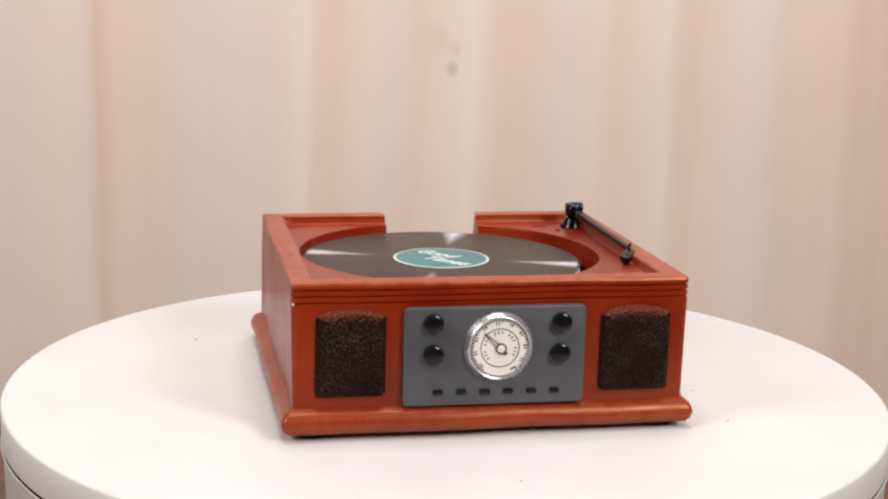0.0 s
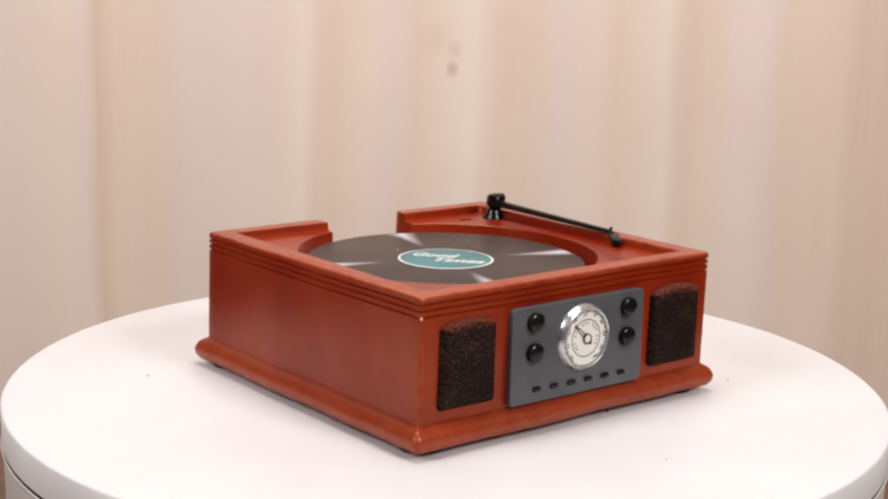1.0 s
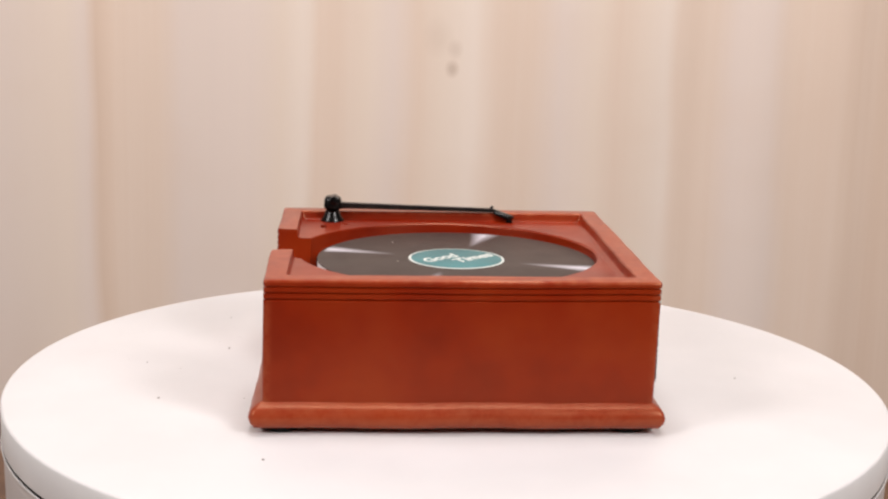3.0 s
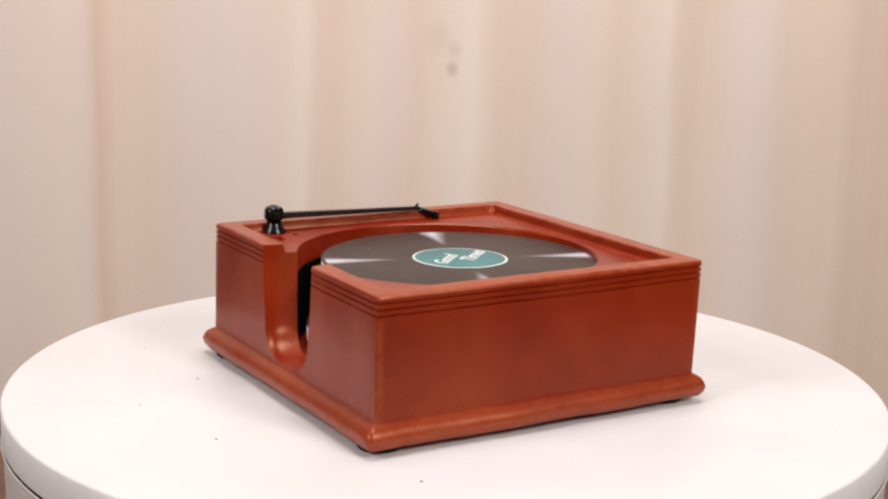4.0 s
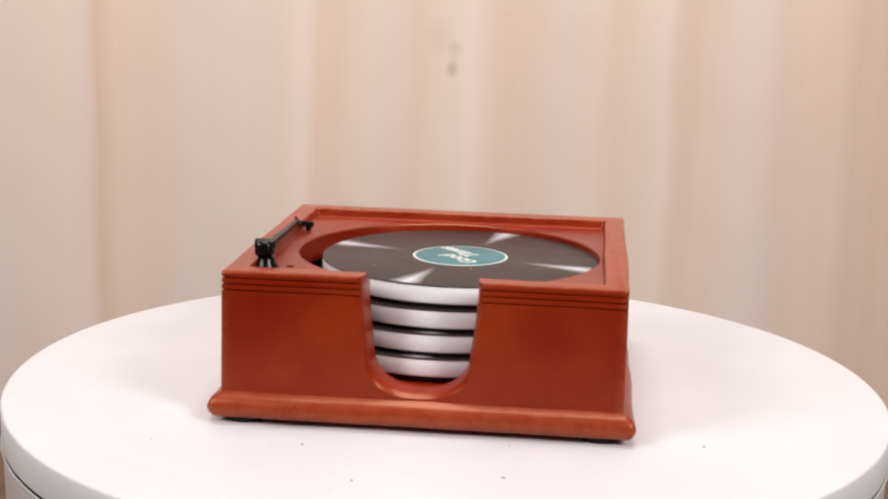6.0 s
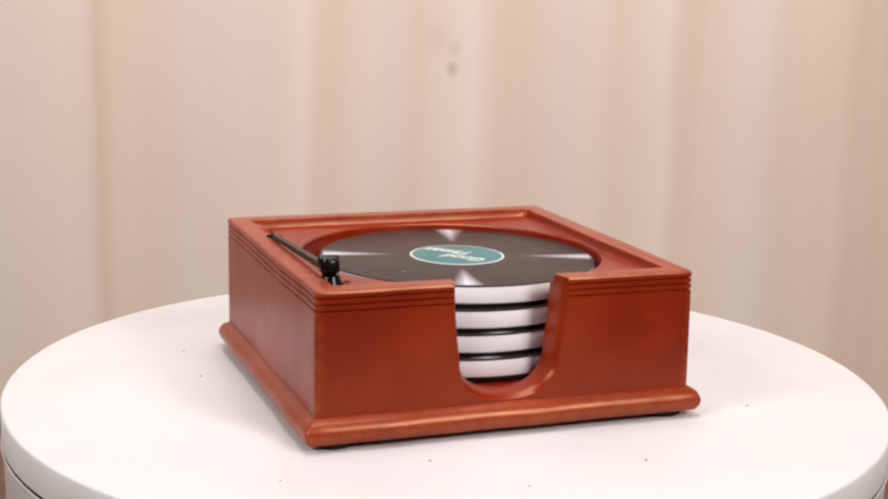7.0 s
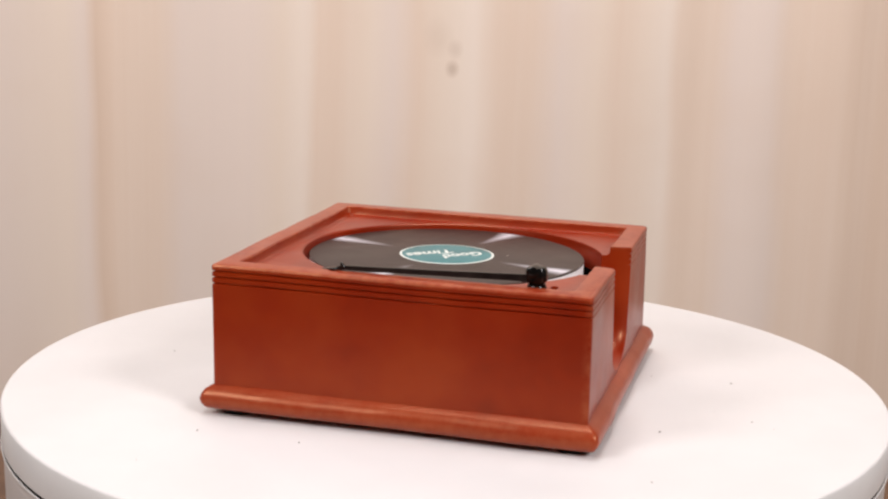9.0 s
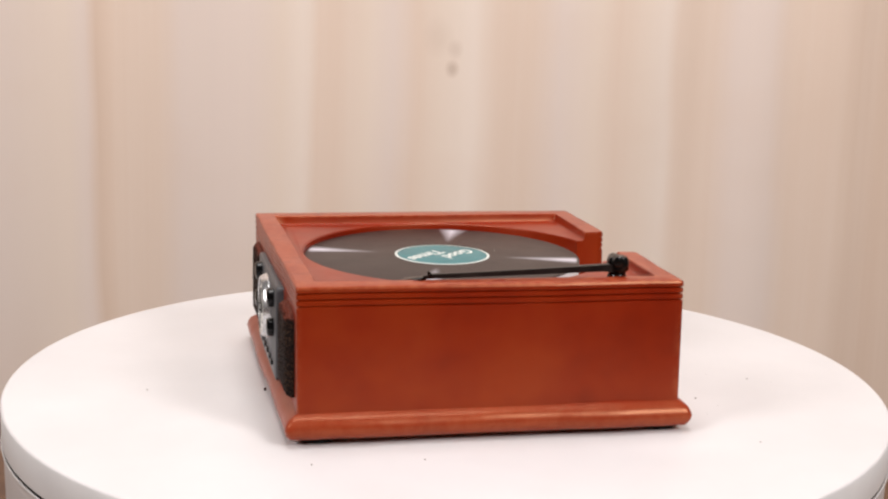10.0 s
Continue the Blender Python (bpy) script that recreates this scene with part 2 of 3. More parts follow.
def wobble(x, y, z, size):
    v = noise.noise_vector(Vector((x * 2.3 + 5.1, y * 2.3, z * 3.0)))
    w = noise.noise_vector(Vector((x * 9.0, y * 9.0 + 3.3, z * 6.0)))
    f = noise.noise_vector(Vector((x * 31.0, y * 31.0, z * 20.0 + 1.7)))
    return v * size + w * (size * 0.3) + f * (size * 0.05)


# ---------------------------------------------------------------- the place
# Room out of view round the table; its grey walls keep bounced light low.
def room():
    def slab(name, x0, x1, y0, y1, z0, z1, material, label):
        bm = bmesh.new()
        bmesh.ops.create_cube(bm, size=1.0)
        for v in bm.verts:
            v.co = Vector(((x0 + x1) / 2 + v.co.x * (x1 - x0), (y0 + y1) / 2 + v.co.y * (y1 - y0), (z0 + z1) / 2 + v.co.z * (z1 - z0)))
        return tagged(part(name, bm, material, scale=1.0), label, name.split("_")[0], kind="structure")
    slab("floor", -2.0, 2.0, -2.2, 1.2, -0.85, -0.80, WOOD, "brown wooden floor of the photo room")
    slab("ceiling", -2.0, 2.0, -2.2, 1.2, 1.9, 1.95, WALL, "plain grey unseen ceiling above the table")
    slab("wall_north", -2.0, 2.0, 1.1, 1.2, -0.80, 1.9, WALL, "plain grey unseen wall behind the curtain")
    slab("wall_south", -2.0, 2.0, -2.2, -2.1, -0.80, 1.9, WALL, "plain grey unseen wall facing the curtain")
    slab("wall_west", -2.0, -1.9, -2.1, 1.1, -0.80, 1.9, WALL, "plain grey unseen side wall of the room")
    slab("wall_east", 1.9, 2.0, -2.1, 1.1, -0.80, 1.9, WALL, "plain grey unseen side wall of the room")


# fold lines of the curtain: x in metres, how far the cloth comes forward, in millimetres
FOLDS = [(-0.9, 0), (-0.62, 14), (-0.50, 0), (-0.39, 12), (-0.285, 15), (-0.262, 0), (-0.225, 1), (-0.17, 13), (-0.12, 15), (-0.105, 5),
         (-0.06, 8), (-0.03, 12), (0.0, 6), (0.02, 10), (0.05, 2), (0.10, 10), (0.15, 16), (0.168, 12), (0.19, 4), (0.235, 12), (0.262, 2),
         (0.30, 8), (0.325, 0), (0.40, 13), (0.52, 2), (0.66, 12), (0.9, 0)]
CURTAIN_Y = 0.62


def curtain():
    def depth(x):
        for (a, p), (b, q) in zip(FOLDS, FOLDS[1:]):
            if a <= x <= b:
                f = (x - a) / (b - a)
                return (p + (q - p) * f * f * (3 - 2 * f)) * (0.00042 if x < 0 else 0.00026)
        return 0.0
    bm = bmesh.new()
    nx, nz = 420, 40
    grid = []
    for k in range(nz + 1):
        z = -0.798 + 2.3 * k / nz
        row = []
        for i in range(nx + 1):
            x = -0.9 + 1.8 * i / nx
            sway = 0.006 * noise.noise(Vector((x * 3, z * 1.2, 0.7)))
            d = depth(min(0.9, max(-0.9, x + sway * 0.6))) + 0.003 * noise.noise(Vector((x * 14, z * 4.0, 2.0)))
            row.append(bm.verts.new((x, -d, z)))
        grid.append(row)
    for a, b in zip(grid, grid[1:]):
        for i in range(nx):
            bm.faces.new((a[i], a[i + 1], b[i + 1], b[i]))
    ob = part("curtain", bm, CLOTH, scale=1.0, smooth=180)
    ob.location = (0, CURTAIN_Y, 0)
    thick = ob.modifiers.new("thickness", "SOLIDIFY")
    thick.thickness, thick.offset = 0.0012, 1.0
    tagged(ob, "beige striped cloth curtain hanging in soft vertical folds", "curtain", kind="structure")


def table():
    top = tagged(new("table"), "brown wooden table under the white display turntable", "table")
    z = -0.075
    bm = ring_mesh([[(x, y, h) for x, y in outline(0.55 - d, 0.36 - d, 0.03, 4, 1, 0.0, -0.175)]
                    for d, h in ((0.004, z - 0.03), (0, z - 0.026), (0, z - 0.004), (0.004, z))])
    part("tabletop", bm, WOOD, top, scale=1.0)
    for sx in (-0.48, 0.48):
        for sy in (-0.47, 0.12):
            bm = ring_mesh([[(x, y, h) for x, y in outline(r, r, 0.006, 3, 1, sx, sy)] for r, h in ((0.02, -0.80), (0.026, z - 0.03))])
            part("leg", bm, WOOD, top, scale=1.0)
    top.location = (0, 0, 0)


def turntable():
    base = tagged(new("turntable_drum"), "white plastic drum base of a motorised display turntable", "turntable")
    zt = -0.075 / U
    part("drum", lathe([(2.36, zt), (2.40, zt + 0.02), (2.425, zt + 0.06), (2.440, -0.245), (2.452, -0.208), (2.454, -0.202), (2.451, -0.197), (2.446, -0.197), (2.442, -0.21), (2.44, -0.26)], 128), DRUM, base)
    # black ring added so that the gap under the platter reads as shaded
    part("gap_shade_ring", lathe([(2.41, -0.275), (2.41, -0.19)], 96), SATIN, base, "black ring added as the shade in the gap below the platter")
    platter = tagged(new("turntable_platter"), "round white platter that turns, with a few specks of dust", "turntable")
    prof = [(2.33, -0.185), (2.42, -0.182), (2.44, -0.170), (2.446, -0.02), (2.4455, -0.006), (2.441, -0.0015), (2.43, 0.0)]
    part("disc", lathe(prof, 160), LAMINATE, platter)
    rings = [[(r * math.cos(2 * math.pi * i / 160), r * math.sin(2 * math.pi * i / 160), z) for i in range(160)]
             for r, z in ((2.440, -0.182), (2.448, -0.180), (2.4495, -0.012), (2.444, -0.005))]
    part("edge_band", ring_mesh(rings + rings[:1], caps=False), BAND, platter, "pale grey plastic edge band")
    specks = [(0.575, 1.285, 9), (0.252, 1.732, 8), (-0.433, 1.576, 9), (-0.432, 1.118, 6), (1.336, -0.398, 8), (-1.394, 0.957, 9),
              (0.026, -1.681, 7), (1.321, 1.336, 6), (1.329, -0.943, 8)]
    rng = random.Random(4)
    for _ in range(5):
        a, r = rng.uniform(0, 6.28), rng.uniform(1.45, 2.25)
        specks.append((r * math.cos(a), r * math.sin(a), rng.uniform(2.5, 4.5)))
    for x, y, size in specks:
        bm = bmesh.new()
        bmesh.ops.create_icosphere(bm, subdivisions=1, radius=size * 0.0007)
        for v in bm.verts:
            v.co = Vector((v.co.x * rng.uniform(0.8, 1.9), v.co.y * rng.uniform(0.7, 1.4), v.co.z * 0.5)) + Vector((x, y, size * 0.0003))
        part("dust_speck", bm, DUST, platter)
    turning.append(platter)


# ---------------------------------------------------------------- the coaster holder
HX, HY, TOP = 1.01, 0.98, 0.79
FRONT = CY - 0.981             # face of the front wall
# how far each corner of the cast box is out of true, in x, y and height: front left, front right, back left, back right
RIM_OFF = ((-0.008, -0.016, 0.005), (0.005, 0.002, 0.007), (-0.010, 0.016, -0.005), (0.011, 0.007, -0.001))
FOOT_OFF = ((0.006, -0.004, 0.0), (-0.003, 0.009, 0.0), (-0.015, 0.018, 0.0), (0.018, 0.016, 0.0))
PLATE = 0.738                  # floor of the sunk top
WX, WY, WR = CX - 0.036, CY + 0.028, 0.838
FLOOR = 0.2


def cut(ob, cutters):
    """Cuts meshes out of ob and keeps the outcome as its mesh."""
    for c in cutters:
        mod = ob.modifiers.new("cut", "BOOLEAN")
        mod.operation, mod.solver, mod.object = "DIFFERENCE", "EXACT", c
    deps = bpy.context.evaluated_depsgraph_get()
    deps.update()
    me = bpy.data.meshes.new_from_object(ob.evaluated_get(deps))
    ob.modifiers.clear()
    ob.data = me
    for c in cutters:
        data = c.data
        bpy.data.objects.remove(c)
        bpy.data.meshes.remove(data)


def askew(x, y, z):
    """The cast box is not quite square: moves a point by the error of its corners."""
    a, b, h = (min(max(v, 0.0), 1.0) for v in (0.5 + x / 2, 0.5 + y / 2, (z - 0.1) / (TOP - 0.1)))

    def level(offs):
        fl, fr, bl, br = (Vector(o) for o in offs)
        return fl.lerp(fr, a).lerp(bl.lerp(br, a), b)
    return level(FOOT_OFF).lerp(level(RIM_OFF), h)


def holder_body(parent):
    side = 40
    profile = [(0.0, 0.10), (0.0, 0.30), (0.0, 0.50), (0.0, 0.672)]
    for z in (0.684, 0.716, 0.747):          # three grooves under the rim
        profile += [(0.0, z - 0.001), (0.0095, z + 0.004), (0.0095, z + 0.0065), (0.0, z + 0.011)]
    profile += [(-0.001, 0.776), (0.004, 0.786), (0.014, TOP)]
    rings = []
    for d, z in profile:
        ring = []
        for x, y in outline(HX - d, HY - d, 0.016, 4, side):
            w = wobble(x, y, z * 0.3, 0.008)
            worn = 0.0
            if 0.004 < d < 0.012 and z < 0.77:      # the grooves fade here and there
                worn = 0.004 * max(0.0, noise.noise(Vector((x * 3.1, y * 3.1, z * 40))))
            q = askew(x, y, z)
            ring.append((x * (1 + worn) + CX + w.x + q.x, y * (1 + worn) + CY + w.y + q.y, z + q.z + (w.z * 0.6 if z > 0.6 and z < TOP else 0)))
        rings.append(ring)
    body = part("body", ring_mesh(rings), RESIN, parent, "brick-red painted box with grooved rim")
    # sunk top with sloping sides
    rings = []
    for d, z, c in ((0.022, PLATE, 0.02), (0.009, PLATE + 0.006, 0.02), (0.003, PLATE + 0.018, 0.018), (-0.001, TOP - 0.005, 0.016), (-0.008, TOP + 0.003, 0.016), (-0.012, TOP + 0.05, 0.016)):
        ring = []
        for x, y in outline(0.893 - d, 0.868 - d, c, 3, 36):
            w = wobble(x, y, 9.0, 0.009)
            q = askew(x, y, z)
            ring.append((x + CX + w.x + q.x, y + CY + w.y + q.y, z + q.z * 0.7))
        rings.append(ring)
    sunk = part("cut_sunk", ring_mesh(rings), RESIN)
    well = part("cut_well", lathe([(WR - 0.01, FLOOR), (WR, FLOOR + 0.02), (WR, PLATE - 0.015), (WR + 0.003, PLATE - 0.004), (WR + 0.012, PLATE + 0.003), (WR + 0.012, PLATE + 0.006)], 96, WX, WY), RESIN)
    # finger notch in the back
    half = [(0.291, 1.0), (0.287, 0.79), (0.281, 0.66), (0.269, 0.52), (0.254, 0.42)]
    half += [(0.254 * math.cos(radians(a)) ** 0.8 if a < 90 else 0.0, 0.39 - 0.187 * math.sin(radians(a))) for a in (15, 32, 50, 66, 80, 90)]
    loop = half + [(-x, z) for x, z in half[-2::-1]]
    rings = []
    for y, grow in ((0.55, 0.0), (0.885, 0.0), (0.915, 0.004), (0.942, 0.012), (0.964, 0.026), (0.980, 0.046), (0.992, 0.076), (1.1, 0.16)):
        ring = []
        for x, z in loop:
            s = max(0.0, min(1.0, (z - 0.3) / 0.2))
            ring.append((x * (1 + grow * 1.2) + CX + 0.010, y + CY, z - grow * 0.4 * (1 - s)))
        rings.append(ring)
    notch = part("cut_notch", ring_mesh(rings), RESIN)
    slot = part("cut_slot", block(0.048, 0.018, PLATE - 0.07, PLATE + 0.02, 0.014, 0.003, CX + 0.665, CY + 0.735), RESIN)
    cut(body, [sunk, well, notch, slot])
    body.data.shade_smooth()
    body.data.set_sharp_from_angle(angle=radians(28))
    return body


def well_shade(parent):
    """Black sleeve and floor pad added in place of the shade in the well, open at the finger notch."""
    rings = []
    for i in range(73):
        a = radians(116 + 306 * i / 72)
        c, e = math.cos(a), math.sin(a)
        rings.append([(WX + r * c, WY + r * e, z) for r, z in ((WR - 0.012, FLOOR + 0.015), (WR - 0.007, FLOOR + 0.012), (WR + 0.004, FLOOR + 0.012), (WR + 0.004, 0.605), (WR - 0.005, 0.605), (WR - 0.007, 0.60))])
    part("wall_shade", ring_mesh(rings), SHADE_BLACK, parent, "black sleeve added in place of the shade in the well")
    part("floor_shade_pad", lathe([(RR - 0.02, FLOOR - 0.004), (RR - 0.02, FLOOR + 0.008), (RR - 0.026, FLOOR + 0.0115), (0.004, FLOOR + 0.0115)], 64, RX + 0.03, RY + 0.03), SHADE_BLACK, parent, "black pad added under the stack as the shade on the well's floor")


def holder_base(parent):
    prof = [(0.07, 0.028), (0.03, 0.029), (0.008, 0.037), (-0.008, 0.060), (-0.014, 0.088), (-0.006, 0.112), (0.008, 0.134), (0.028, 0.148), (0.046, 0.158), (0.058, 0.166), (0.2, 0.169)]
    rings = []
    for d, z in prof:
        ring = []
        for x, y in outline(1.056 - d, 1.030 - d, max(0.026 - d * 0.3, 0.012), 5, 40):
            w = wobble(x, y, z + 4.0, 0.011)
            q = askew(x, y, z)
            ring.append((x + CX + w.x + q.x, y + CY + w.y + q.y, z + w.z * 0.35))
        rings.append(ring)
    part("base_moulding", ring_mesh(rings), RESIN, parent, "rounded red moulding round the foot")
    for sx in (-1, 1):
        for fy in (-0.862, 0.912):
            part("foot_pad", lathe([(0.105, 0.001), (0.11, 0.006), (0.11, 0.028), (0.1, 0.034)], 28, CX + sx * (0.915 if fy > 0 else 0.89), CY + fy), FOAM, parent, "round black rubber foot")


def arch_grille(parent, x0, x1, z0, shoulder, crown):
    """Padded speaker cloth with a low arched top, on the front."""
    bm = bmesh.new()
    nx, nz = 64, 84
    grid = []
    front = FRONT
    rng = random.Random(int((x0 + 2) * 100))
    for k in range(nz + 1):
        row = []
        for i in range(nx + 1):
            u, v = i / nx, k / nz
            top = shoulder + (crown - shoulder) * (1 - (2 * u - 1) ** 2) ** 0.6
            low, high = (top - z0) * v, (top - z0) * (1 - v)
            inset = sum(c - math.sqrt(c * c - (c - d) ** 2) for c, d in ((0.032, low), (0.022, high)) if d < c)
            x, z = x0 + inset + (x1 - x0 - 2 * inset) * u, z0 + low
            e = min(u, 1 - u) * (x1 - x0), min(low, high)
            d = min(e)
            rise = 0.046 * (1 - math.exp(-d / 0.017)) if d > 0 else -0.004
            grain = 0.0
            if d > 0.008:
                grain = 0.0045 * noise.noise(Vector((x * 110, z * 110, x0))) + rng.uniform(-0.0025, 0.0025)
            row.append(bm.verts.new((x + CX + rng.uniform(-1, 1) * 0.0012, front - rise - grain + 0.002, z + rng.uniform(-1, 1) * 0.0012)))
        grid.append(row)
    for a, b in zip(grid, grid[1:]):
        for i in range(nx):
            bm.faces.new((a[i], a[i + 1], b[i + 1], b[i]))
    edge = [grid[0][i] for i in range(nx + 1)] + [grid[k][nx] for k in range(1, nz + 1)] + [grid[nz][i] for i in range(nx - 1, -1, -1)] + [grid[k][0] for k in range(nz - 1, 0, -1)]
    back = [bm.verts.new((v.co.x, front + 0.02, v.co.z)) for v in edge]
    for i in range(len(edge)):
        j = (i + 1) % len(edge)
        bm.faces.new((edge[i], back[i], back[j], edge[j]))
    bm.faces.new(back)
    part("speaker_grille", bm, GRILLE, parent, "dark brown grained speaker cloth", smooth=55)


def bar(x, z, w, h, angle, y0, y1):
    """A thin ink bar on an upright face."""
    bm = block(w / 2, h / 2, 0.0, y0 - y1, min(w, h) * 0.2, 0.0006)
    bmesh.ops.transform(bm, matrix=Matrix.Rotation(angle, 4, "Z"), verts=bm.verts)
    return stand_up(bm, x, y0, z)


def control_panel(parent):
    front = FRONT
    hx, hz, zm, xm = 0.464, 0.252, 0.417, 0.003
    bm = block(hx, hz, -0.02, 0.040, 0.028, 0.009)
    panel = part("control_panel", stand_up(bm, xm + CX, front, zm), GREY, parent, "slate-grey control panel with rounded corners")
    face = front - 0.040
    for x, z in ((-0.316, 0.590), (-0.314, 0.432), (0.338, 0.587), (0.336, 0.427)):
        bm = lathe([(0.050, -0.004), (0.050, 0.022), (0.048, 0.030), (0.041, 0.035), (0.028, 0.0375), (0.004, 0.038)], 32)
        part("knob", stand_up(bm, x + CX, face, z), BLACK, panel, "glossy black round knob")
    for i in range(6):
        x = -0.287 + 0.120 * i
        bm = block(0.026, 0.0125, -0.003, 0.013, 0.008, 0.004)
        for v in bm.verts:
            v.co += wobble(v.co.x * 6 + i, v.co.y * 6, v.co.z * 4, 0.003)
        part("push_button", stand_up(bm, x + CX, face, 0.236 - 0.0012 * i), BLACK, panel, "small black push button")
    # the tuning dial
    dx, dz, r = CX + 0.018, 0.466, 0.166
    dial = part("dial", stand_up(lathe([(r * 1.07, -0.004), (r * 1.06, 0.010), (r * 1.03, 0.018), (r * 1.0, 0.029), (r * 0.97, 0.036), (r * 0.95, 0.038), (r * 0.925, 0.036), (r * 0.912, 0.030), (r * 0.908, 0.026), (0.004, 0.026)], 64), dx, face, dz),
                CHROME, parent, "round silver-rimmed tuning dial with cream face")
    f1 = face - 0.026
    part("dial_face", stand_up(lathe([(r * 0.902, -0.004), (r * 0.902, 0.003), (r * 0.895, 0.004), (0.004, 0.004)], 64), dx, f1, dz), CREAM, dial, "cream paper dial face")
    f2 = f1 - 0.0045
    for inner, outer in ((0.575, 0.602), (0.862, 0.884)):
        rings = [[(rr * r * math.cos(a), rr * r * math.sin(a), y) for a in [2 * math.pi * i / 64 for i in range(64)]]
                 for rr, y in ((inner, 0.0), (inner, 0.001), (outer, 0.001), (outer, 0.0))]
        part("scale_ring", stand_up(ring_mesh(rings + rings[:1], caps=False), dx, f2, dz), INK, dial)
    rng = random.Random(9)
    for i in range(46):                       # unreadable scale marks, outer and inner
        a = radians(232 - 284 * i / 45)
        long = i % 5 in (1, 2)
        size = r * (rng.uniform(0.13, 0.17) if long else rng.uniform(0.06, 0.09))
        rr = r * 0.868 - size / 2
        part("scale_mark", bar(dx + rr * math.cos(a), dz + rr * math.sin(a), size, r * rng.uniform(0.028, 0.052), a, f2, f2 - 0.001), INK, dial)
    for i in range(20):
        a = radians(222 - 264 * i / 19)
        rr = r * 0.475
        if i % 4 != 3:
            part("scale_mark", bar(dx + rr * math.cos(a), dz + rr * math.sin(a), r * rng.uniform(0.07, 0.11), r * 0.034, a + rng.uniform(-0.3, 0.3), f2, f2 - 0.001), INK, dial)
    part("maker_mark", bar(dx + r * 0.42, dz - r * 0.63, r * 0.2, r * 0.05, radians(30), f2, f2 - 0.001), INK, dial)
    bm = lathe([(r * 0.135, 0.0), (r * 0.135, 0.006), (r * 0.10, 0.010), (0.004, 0.010)], 24)
    part("needle_hub", stand_up(bm, dx + r * 0.03, f2, dz - r * 0.02), CREAM, dial)
    for off in (0.55, -0.55):                 # a needle drawn with two dark edges
        bm = bar(0, 0, r * 0.60, r * 0.014, 0.0, 0.0, -0.006)
        m = Matrix.Translation((dx - r * 0.27, f2, dz + r * 0.25)) @ Matrix.Rotation(radians(43 - off * 7), 4, "Y") @ Matrix.Translation((0, 0, off * r * 0.075))
        bmesh.ops.transform(bm, matrix=m, verts=bm.verts)
        part("needle", bm, INK, dial)
    rings = []
    for rr, y in ((0.135, 0.0), (0.135, 0.011), (0.162, 0.011), (0.162, 0.0)):
        rings.append([(rr * r * math.cos(a), rr * r * math.sin(a), y) for a in [2 * math.pi * i / 28 for i in range(28)]])
    part("needle_ring", stand_up(ring_mesh(rings + rings[:1], caps=False), dx + r * 0.03, f2, dz - r * 0.02), INK, dial)
    bm = lathe([(r * 0.055, 0.0), (r * 0.055, 0.008), (0.003, 0.009)], 16)
    part("needle_tail", stand_up(bm, dx + r * 0.16, f2, dz - r * 0.16), INK, dial)


def tube(points, radii, n=12, wide=1.0, turn=0.0):
    """A round bar along points, with its own radius at each."""
    rings = []
    pts = [Vector(p) for p in points]
    for i, p in enumerate(pts):
        way = (pts[min(i + 1, len(pts) - 1)] - pts[max(i - 1, 0)]).normalized()
        q = way.to_track_quat("Z", "Y")
        rings.append([p + Matrix.Diagonal((wide, 1, 1)) @ (q @ Vector((radii[i] * math.cos(2 * math.pi * k / n + turn), radii[i] * math.sin(2 * math.pi * k / n + turn), 0))) for k in range(n)])
    return ring_mesh(rings)


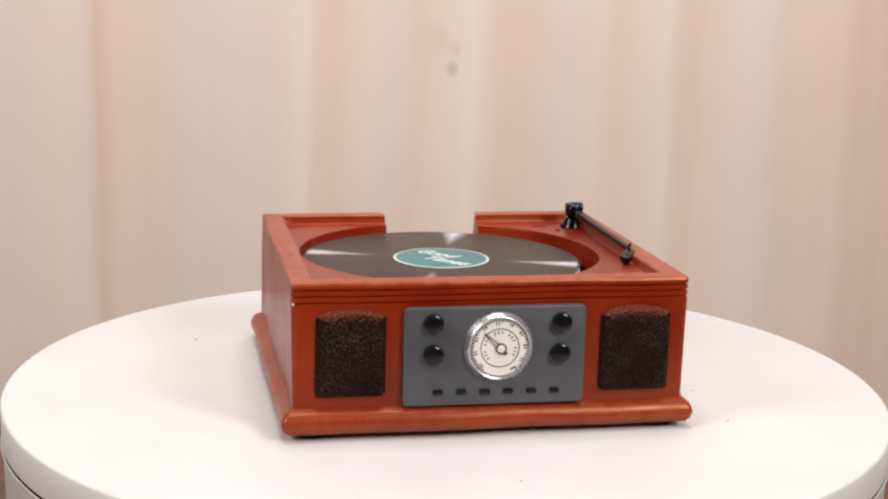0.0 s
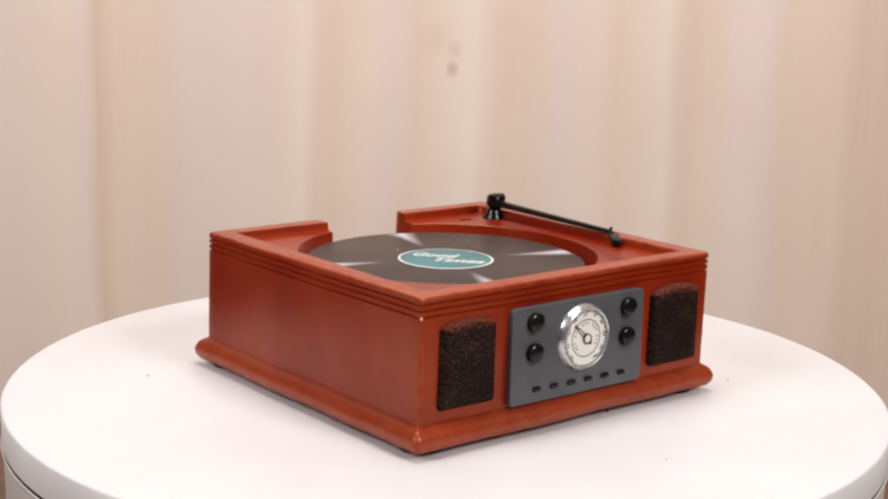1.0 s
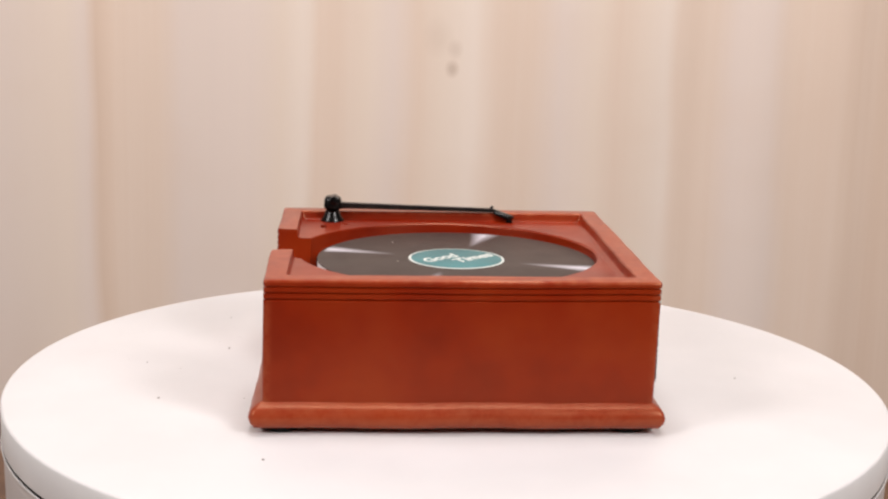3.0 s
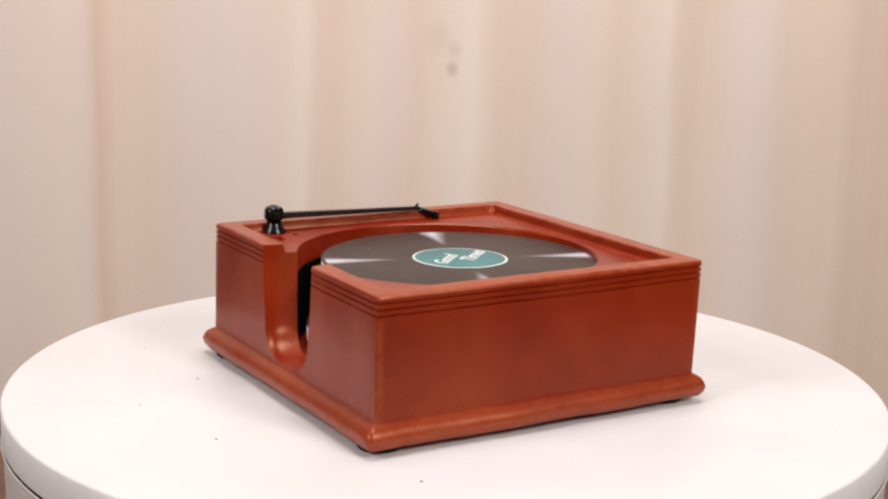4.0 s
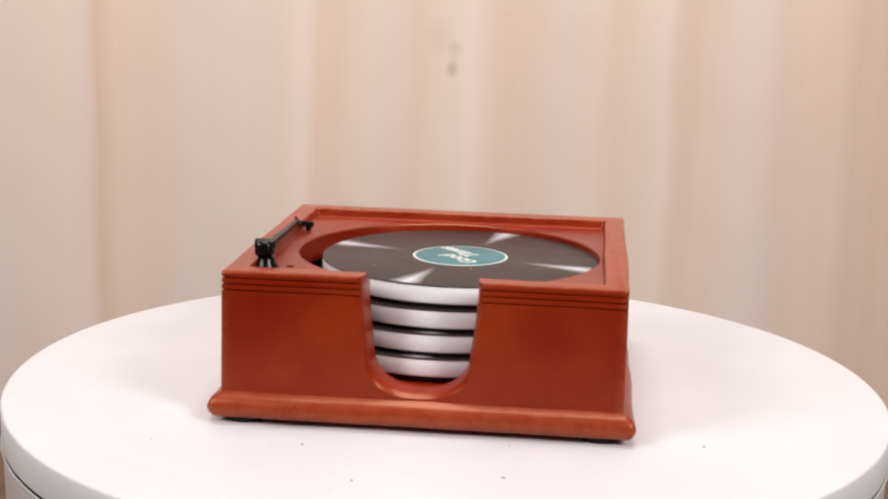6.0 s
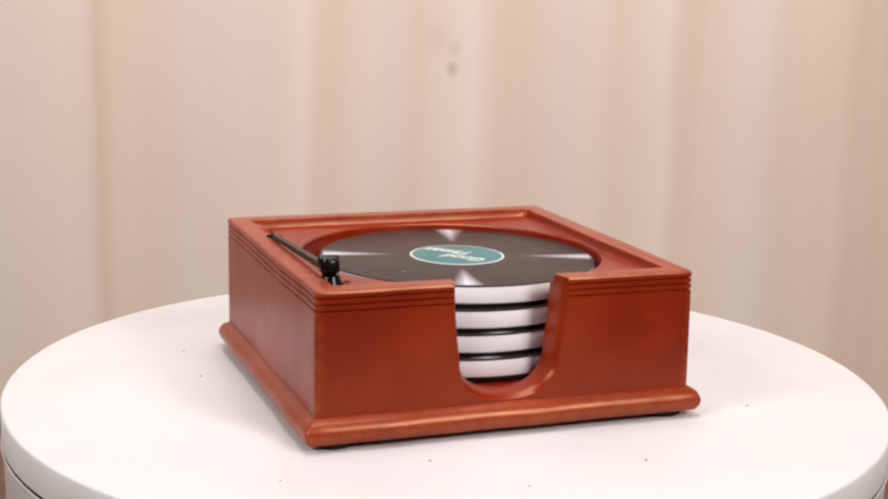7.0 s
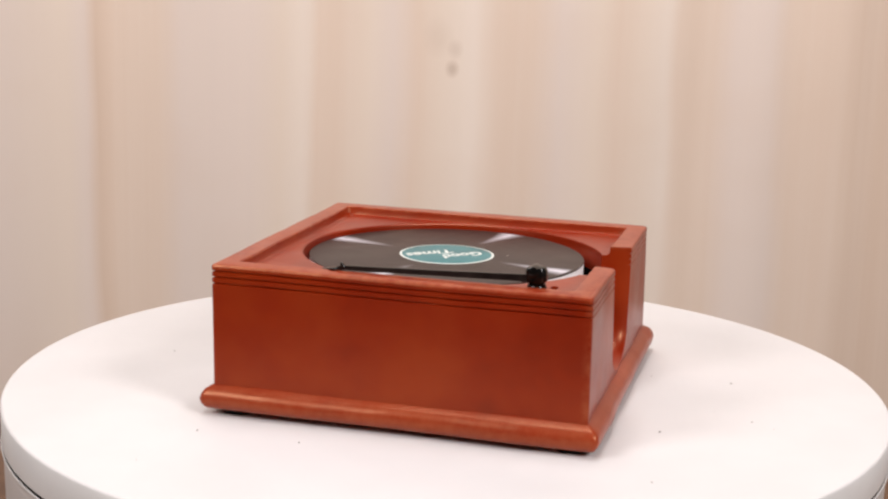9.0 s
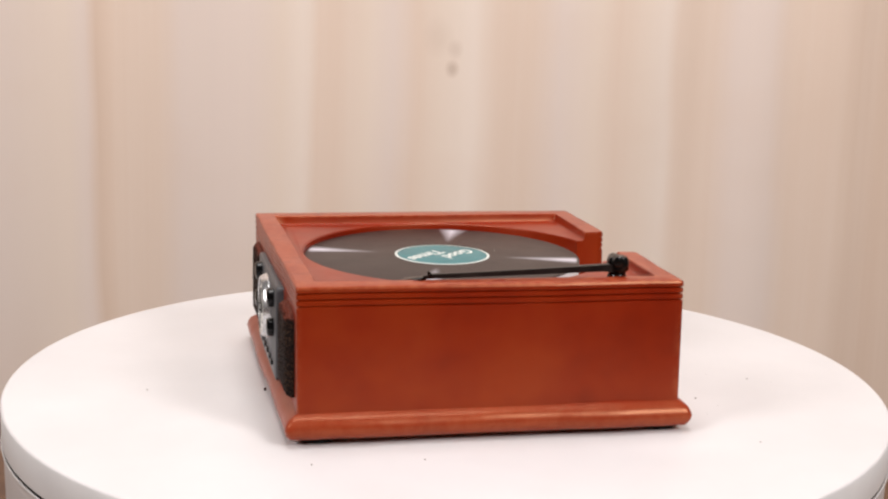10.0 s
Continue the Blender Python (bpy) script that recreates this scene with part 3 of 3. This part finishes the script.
def tonearm(parent):
    px, py = CX + 0.862, CY + 0.685
    arm = part("tonearm", tube([(px + 0.02, py - 0.03, 0.832), (px + 0.02, py - 0.09, 0.832), (px + 0.03, py - 0.45, 0.823), (px + 0.038, py - 0.8, 0.815), (px + 0.04, py - 0.99, 0.811), (px + 0.04, py - 1.02, 0.806)],
                               [0.030, 0.024, 0.020, 0.0175, 0.016, 0.012], 4, 1.15, math.pi / 4), ARM, parent, "slim glossy black tonearm")
    part("pivot_post", lathe([(0.072, PLATE - 0.004), (0.07, PLATE + 0.01), (0.055, PLATE + 0.03), (0.044, PLATE + 0.06), (0.043, 0.790), (0.046, 0.802)], 28, px, py), SATIN, arm, "flared black pivot post")
    bm = block(0.050, 0.052, 0.797, 0.893, 0.038, 0.024, px + 0.008, py)
    for v in bm.verts:
        v.co += wobble(v.co.x * 4, v.co.y * 4, v.co.z * 4, 0.006)
    part("pivot_head", bm, SATIN, arm, "knobbly black bearing housing")
    bm = lathe([(0.020, -0.054), (0.029, -0.049), (0.032, -0.02), (0.032, 0.02), (0.029, 0.049), (0.020, 0.054)], 20)
    bmesh.ops.transform(bm, matrix=Matrix.Translation((px + 0.008, py - 0.012, 0.866)) @ Matrix.Rotation(radians(90), 4, "Y"), verts=bm.verts)
    part("pivot_pin", bm, SATIN, arm)
    bm = block(0.029, 0.062, -0.014, 0.015, 0.016, 0.006)
    for v in bm.verts:
        v.co += wobble(v.co.x * 5, v.co.y * 5, v.co.z * 5, 0.006)
    bmesh.ops.transform(bm, matrix=Matrix.Translation((px + 0.016, py - 1.065, 0.785)) @ Matrix.Rotation(radians(14), 4, "X") @ Matrix.Rotation(radians(-34), 4, "Z"), verts=bm.verts)
    part("headshell", bm, SATIN, arm, "angled black headshell")
    bm = block(0.016, 0.018, PLATE - 0.003, 0.772, 0.008, 0.003, px - 0.004, py - 1.10)
    part("cartridge", bm, SATIN, arm)
    bm = tube([(px + 0.045, py - 0.985, 0.812), (px + 0.052, py - 1.0, 0.836)], [0.012, 0.007], 10)
    part("finger_lift", bm, SATIN, arm)
    part("cue_peg", lathe([(0.02, PLATE - 0.004), (0.018, PLATE + 0.006), (0.012, PLATE + 0.009)], 16, CX + 0.75, CY + 0.60), RESIN, parent)


def coaster_holder():
    holder = tagged(new("coaster_holder"), "brick-red painted resin coaster holder shaped like a retro record player", "coaster holder")
    holder_body(holder)
    well_shade(holder)
    holder_base(holder)
    control_panel(holder)
    arch_grille(holder, -0.900, -0.541, 0.213, 0.628, 0.668)
    arch_grille(holder, 0.557, 0.925, 0.207, 0.618, 0.656)
    tonearm(holder)
    # the second dot stands in for the highlight on the back-left moulding corner
    for x, y, z, r in ((-1.006, -0.989, 0.693, 0.0065), (-1.055, 1.045, 0.095, 0.011), (0.2, -1.05, 0.044, 0.008)):
        bm = bmesh.new()
        bmesh.ops.create_icosphere(bm, subdivisions=2, radius=r)
        for v in bm.verts:
            v.co = Vector((v.co.x, v.co.y, v.co.z * 1.3)) + Vector((x + CX, y + CY, z))
        part("chip_glint_dot", bm, CHALK if z > 0.05 else SATIN, holder, "small dot, a bare chip in the paint and at the back corner a glint")
    turning.append(holder)


# ---------------------------------------------------------------- the coasters
def lettering(words, size, wide, x, y, z, turn, parent):
    """Letters of the built-in font as one flat mesh with a little height."""
    data = bpy.data.curves.new("lettering", "FONT")
    data.body, data.size, data.shear, data.extrude, data.align_x, data.align_y = words, size, 0.35, 0.0006, "CENTER", "CENTER"
    data.offset = 0.003
    ob = new("lettering_curve", data)
    deps = bpy.context.evaluated_depsgraph_get()
    deps.update()
    me = bpy.data.meshes.new_from_object(ob.evaluated_get(deps))
    bpy.data.objects.remove(ob)
    bm = bmesh.new()
    bm.from_mesh(me)
    bpy.data.meshes.remove(me)
    span = max(v.co.x for v in bm.verts) - min(v.co.x for v in bm.verts)
    bmesh.ops.scale(bm, vec=(wide / span, 1, 1), verts=bm.verts)
    bmesh.ops.transform(bm, matrix=Matrix.Translation((x, y, z)) @ Matrix.Rotation(turn, 4, "Z"), verts=bm.verts)
    part("lettering", bm, CHALK, parent, "white script words on the label", smooth=0)


def coaster(top, dx, dy, turn):
    """A white disc with a record print on it and a black foam base."""
    thing = new("coaster")
    x, y = RX + dx, RY + dy
    z0 = top - 0.1225
    part("disc", lathe([(RR - 0.012, z0 + 0.022), (RR - 0.004, z0 + 0.026), (RR, z0 + 0.034), (RR, top - 0.014), (RR - 0.002, top - 0.008), (RR - 0.008, top - 0.005)], 96, x, y), CERAMIC, thing, "white edge of the coaster")
    part("foam_base", lathe([(RR - 0.022, z0), (RR - 0.016, z0 + 0.004), (RR - 0.016, z0 + 0.022)], 96, x, y), FOAM, thing, "black foam underside")
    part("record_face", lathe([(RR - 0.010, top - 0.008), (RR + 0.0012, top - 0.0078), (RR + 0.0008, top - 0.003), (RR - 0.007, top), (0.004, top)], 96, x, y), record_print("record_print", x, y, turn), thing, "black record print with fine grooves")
    if top > 0.65:
        label = part("label_rim", lathe([(0.268, top), (0.268, top + 0.001), (0.267, top + 0.0014), (0.004, top + 0.0014)], 72, x, y), CHALK, thing, "cream rim of the label")
        part("label_disc", lathe([(0.254, top + 0.001), (0.254, top + 0.0022), (0.253, top + 0.0026), (0.004, top + 0.0026)], 72, x, y), TEAL, label, "teal centre label")
        a = radians(-46)
        c, s = math.cos(a), math.sin(a)
        for words, size, wide, u, v in (("Good", 0.122, 0.262, -0.078, 0.060), ("Times", 0.122, 0.285, 0.070, -0.056)):
            lettering(words, size, wide, x + u * c - v * s, y + u * s + v * c, top + 0.0036, a, label)
        for u, v, r in ((0.381, 0.315, 0.0038), (-0.147, 0.297, 0.0034)):
            bm = bmesh.new()
            bmesh.ops.create_icosphere(bm, subdivisions=1, radius=r)
            for p in bm.verts:
                p.co = Vector((p.co.x, p.co.y, p.co.z * 0.5)) + Vector((u, v, top + 0.001))
            part("dust_speck", bm, CREAM, thing)
    tagged(thing, "stacked white coaster printed as a vinyl record, black foam base", "coaster", "coasters in the stack")
    turning.append(thing)


def coasters():
    for i, (dx, dy, turn) in enumerate(((0, 0, -17), (0.022, 0.02, 24), (0.042, 0.038, -2), (0.055, 0.062, -6))):
        coaster(0.708 - 0.1245 * i, dx, dy, turn)


def motions():
    for ob in turning:
        walk(ob, [(t, pose(0, 0, 0, 0, 0, a)) for t, a in TURN])


room()
curtain()
table()
turntable()
coaster_holder()
coasters()
motions()
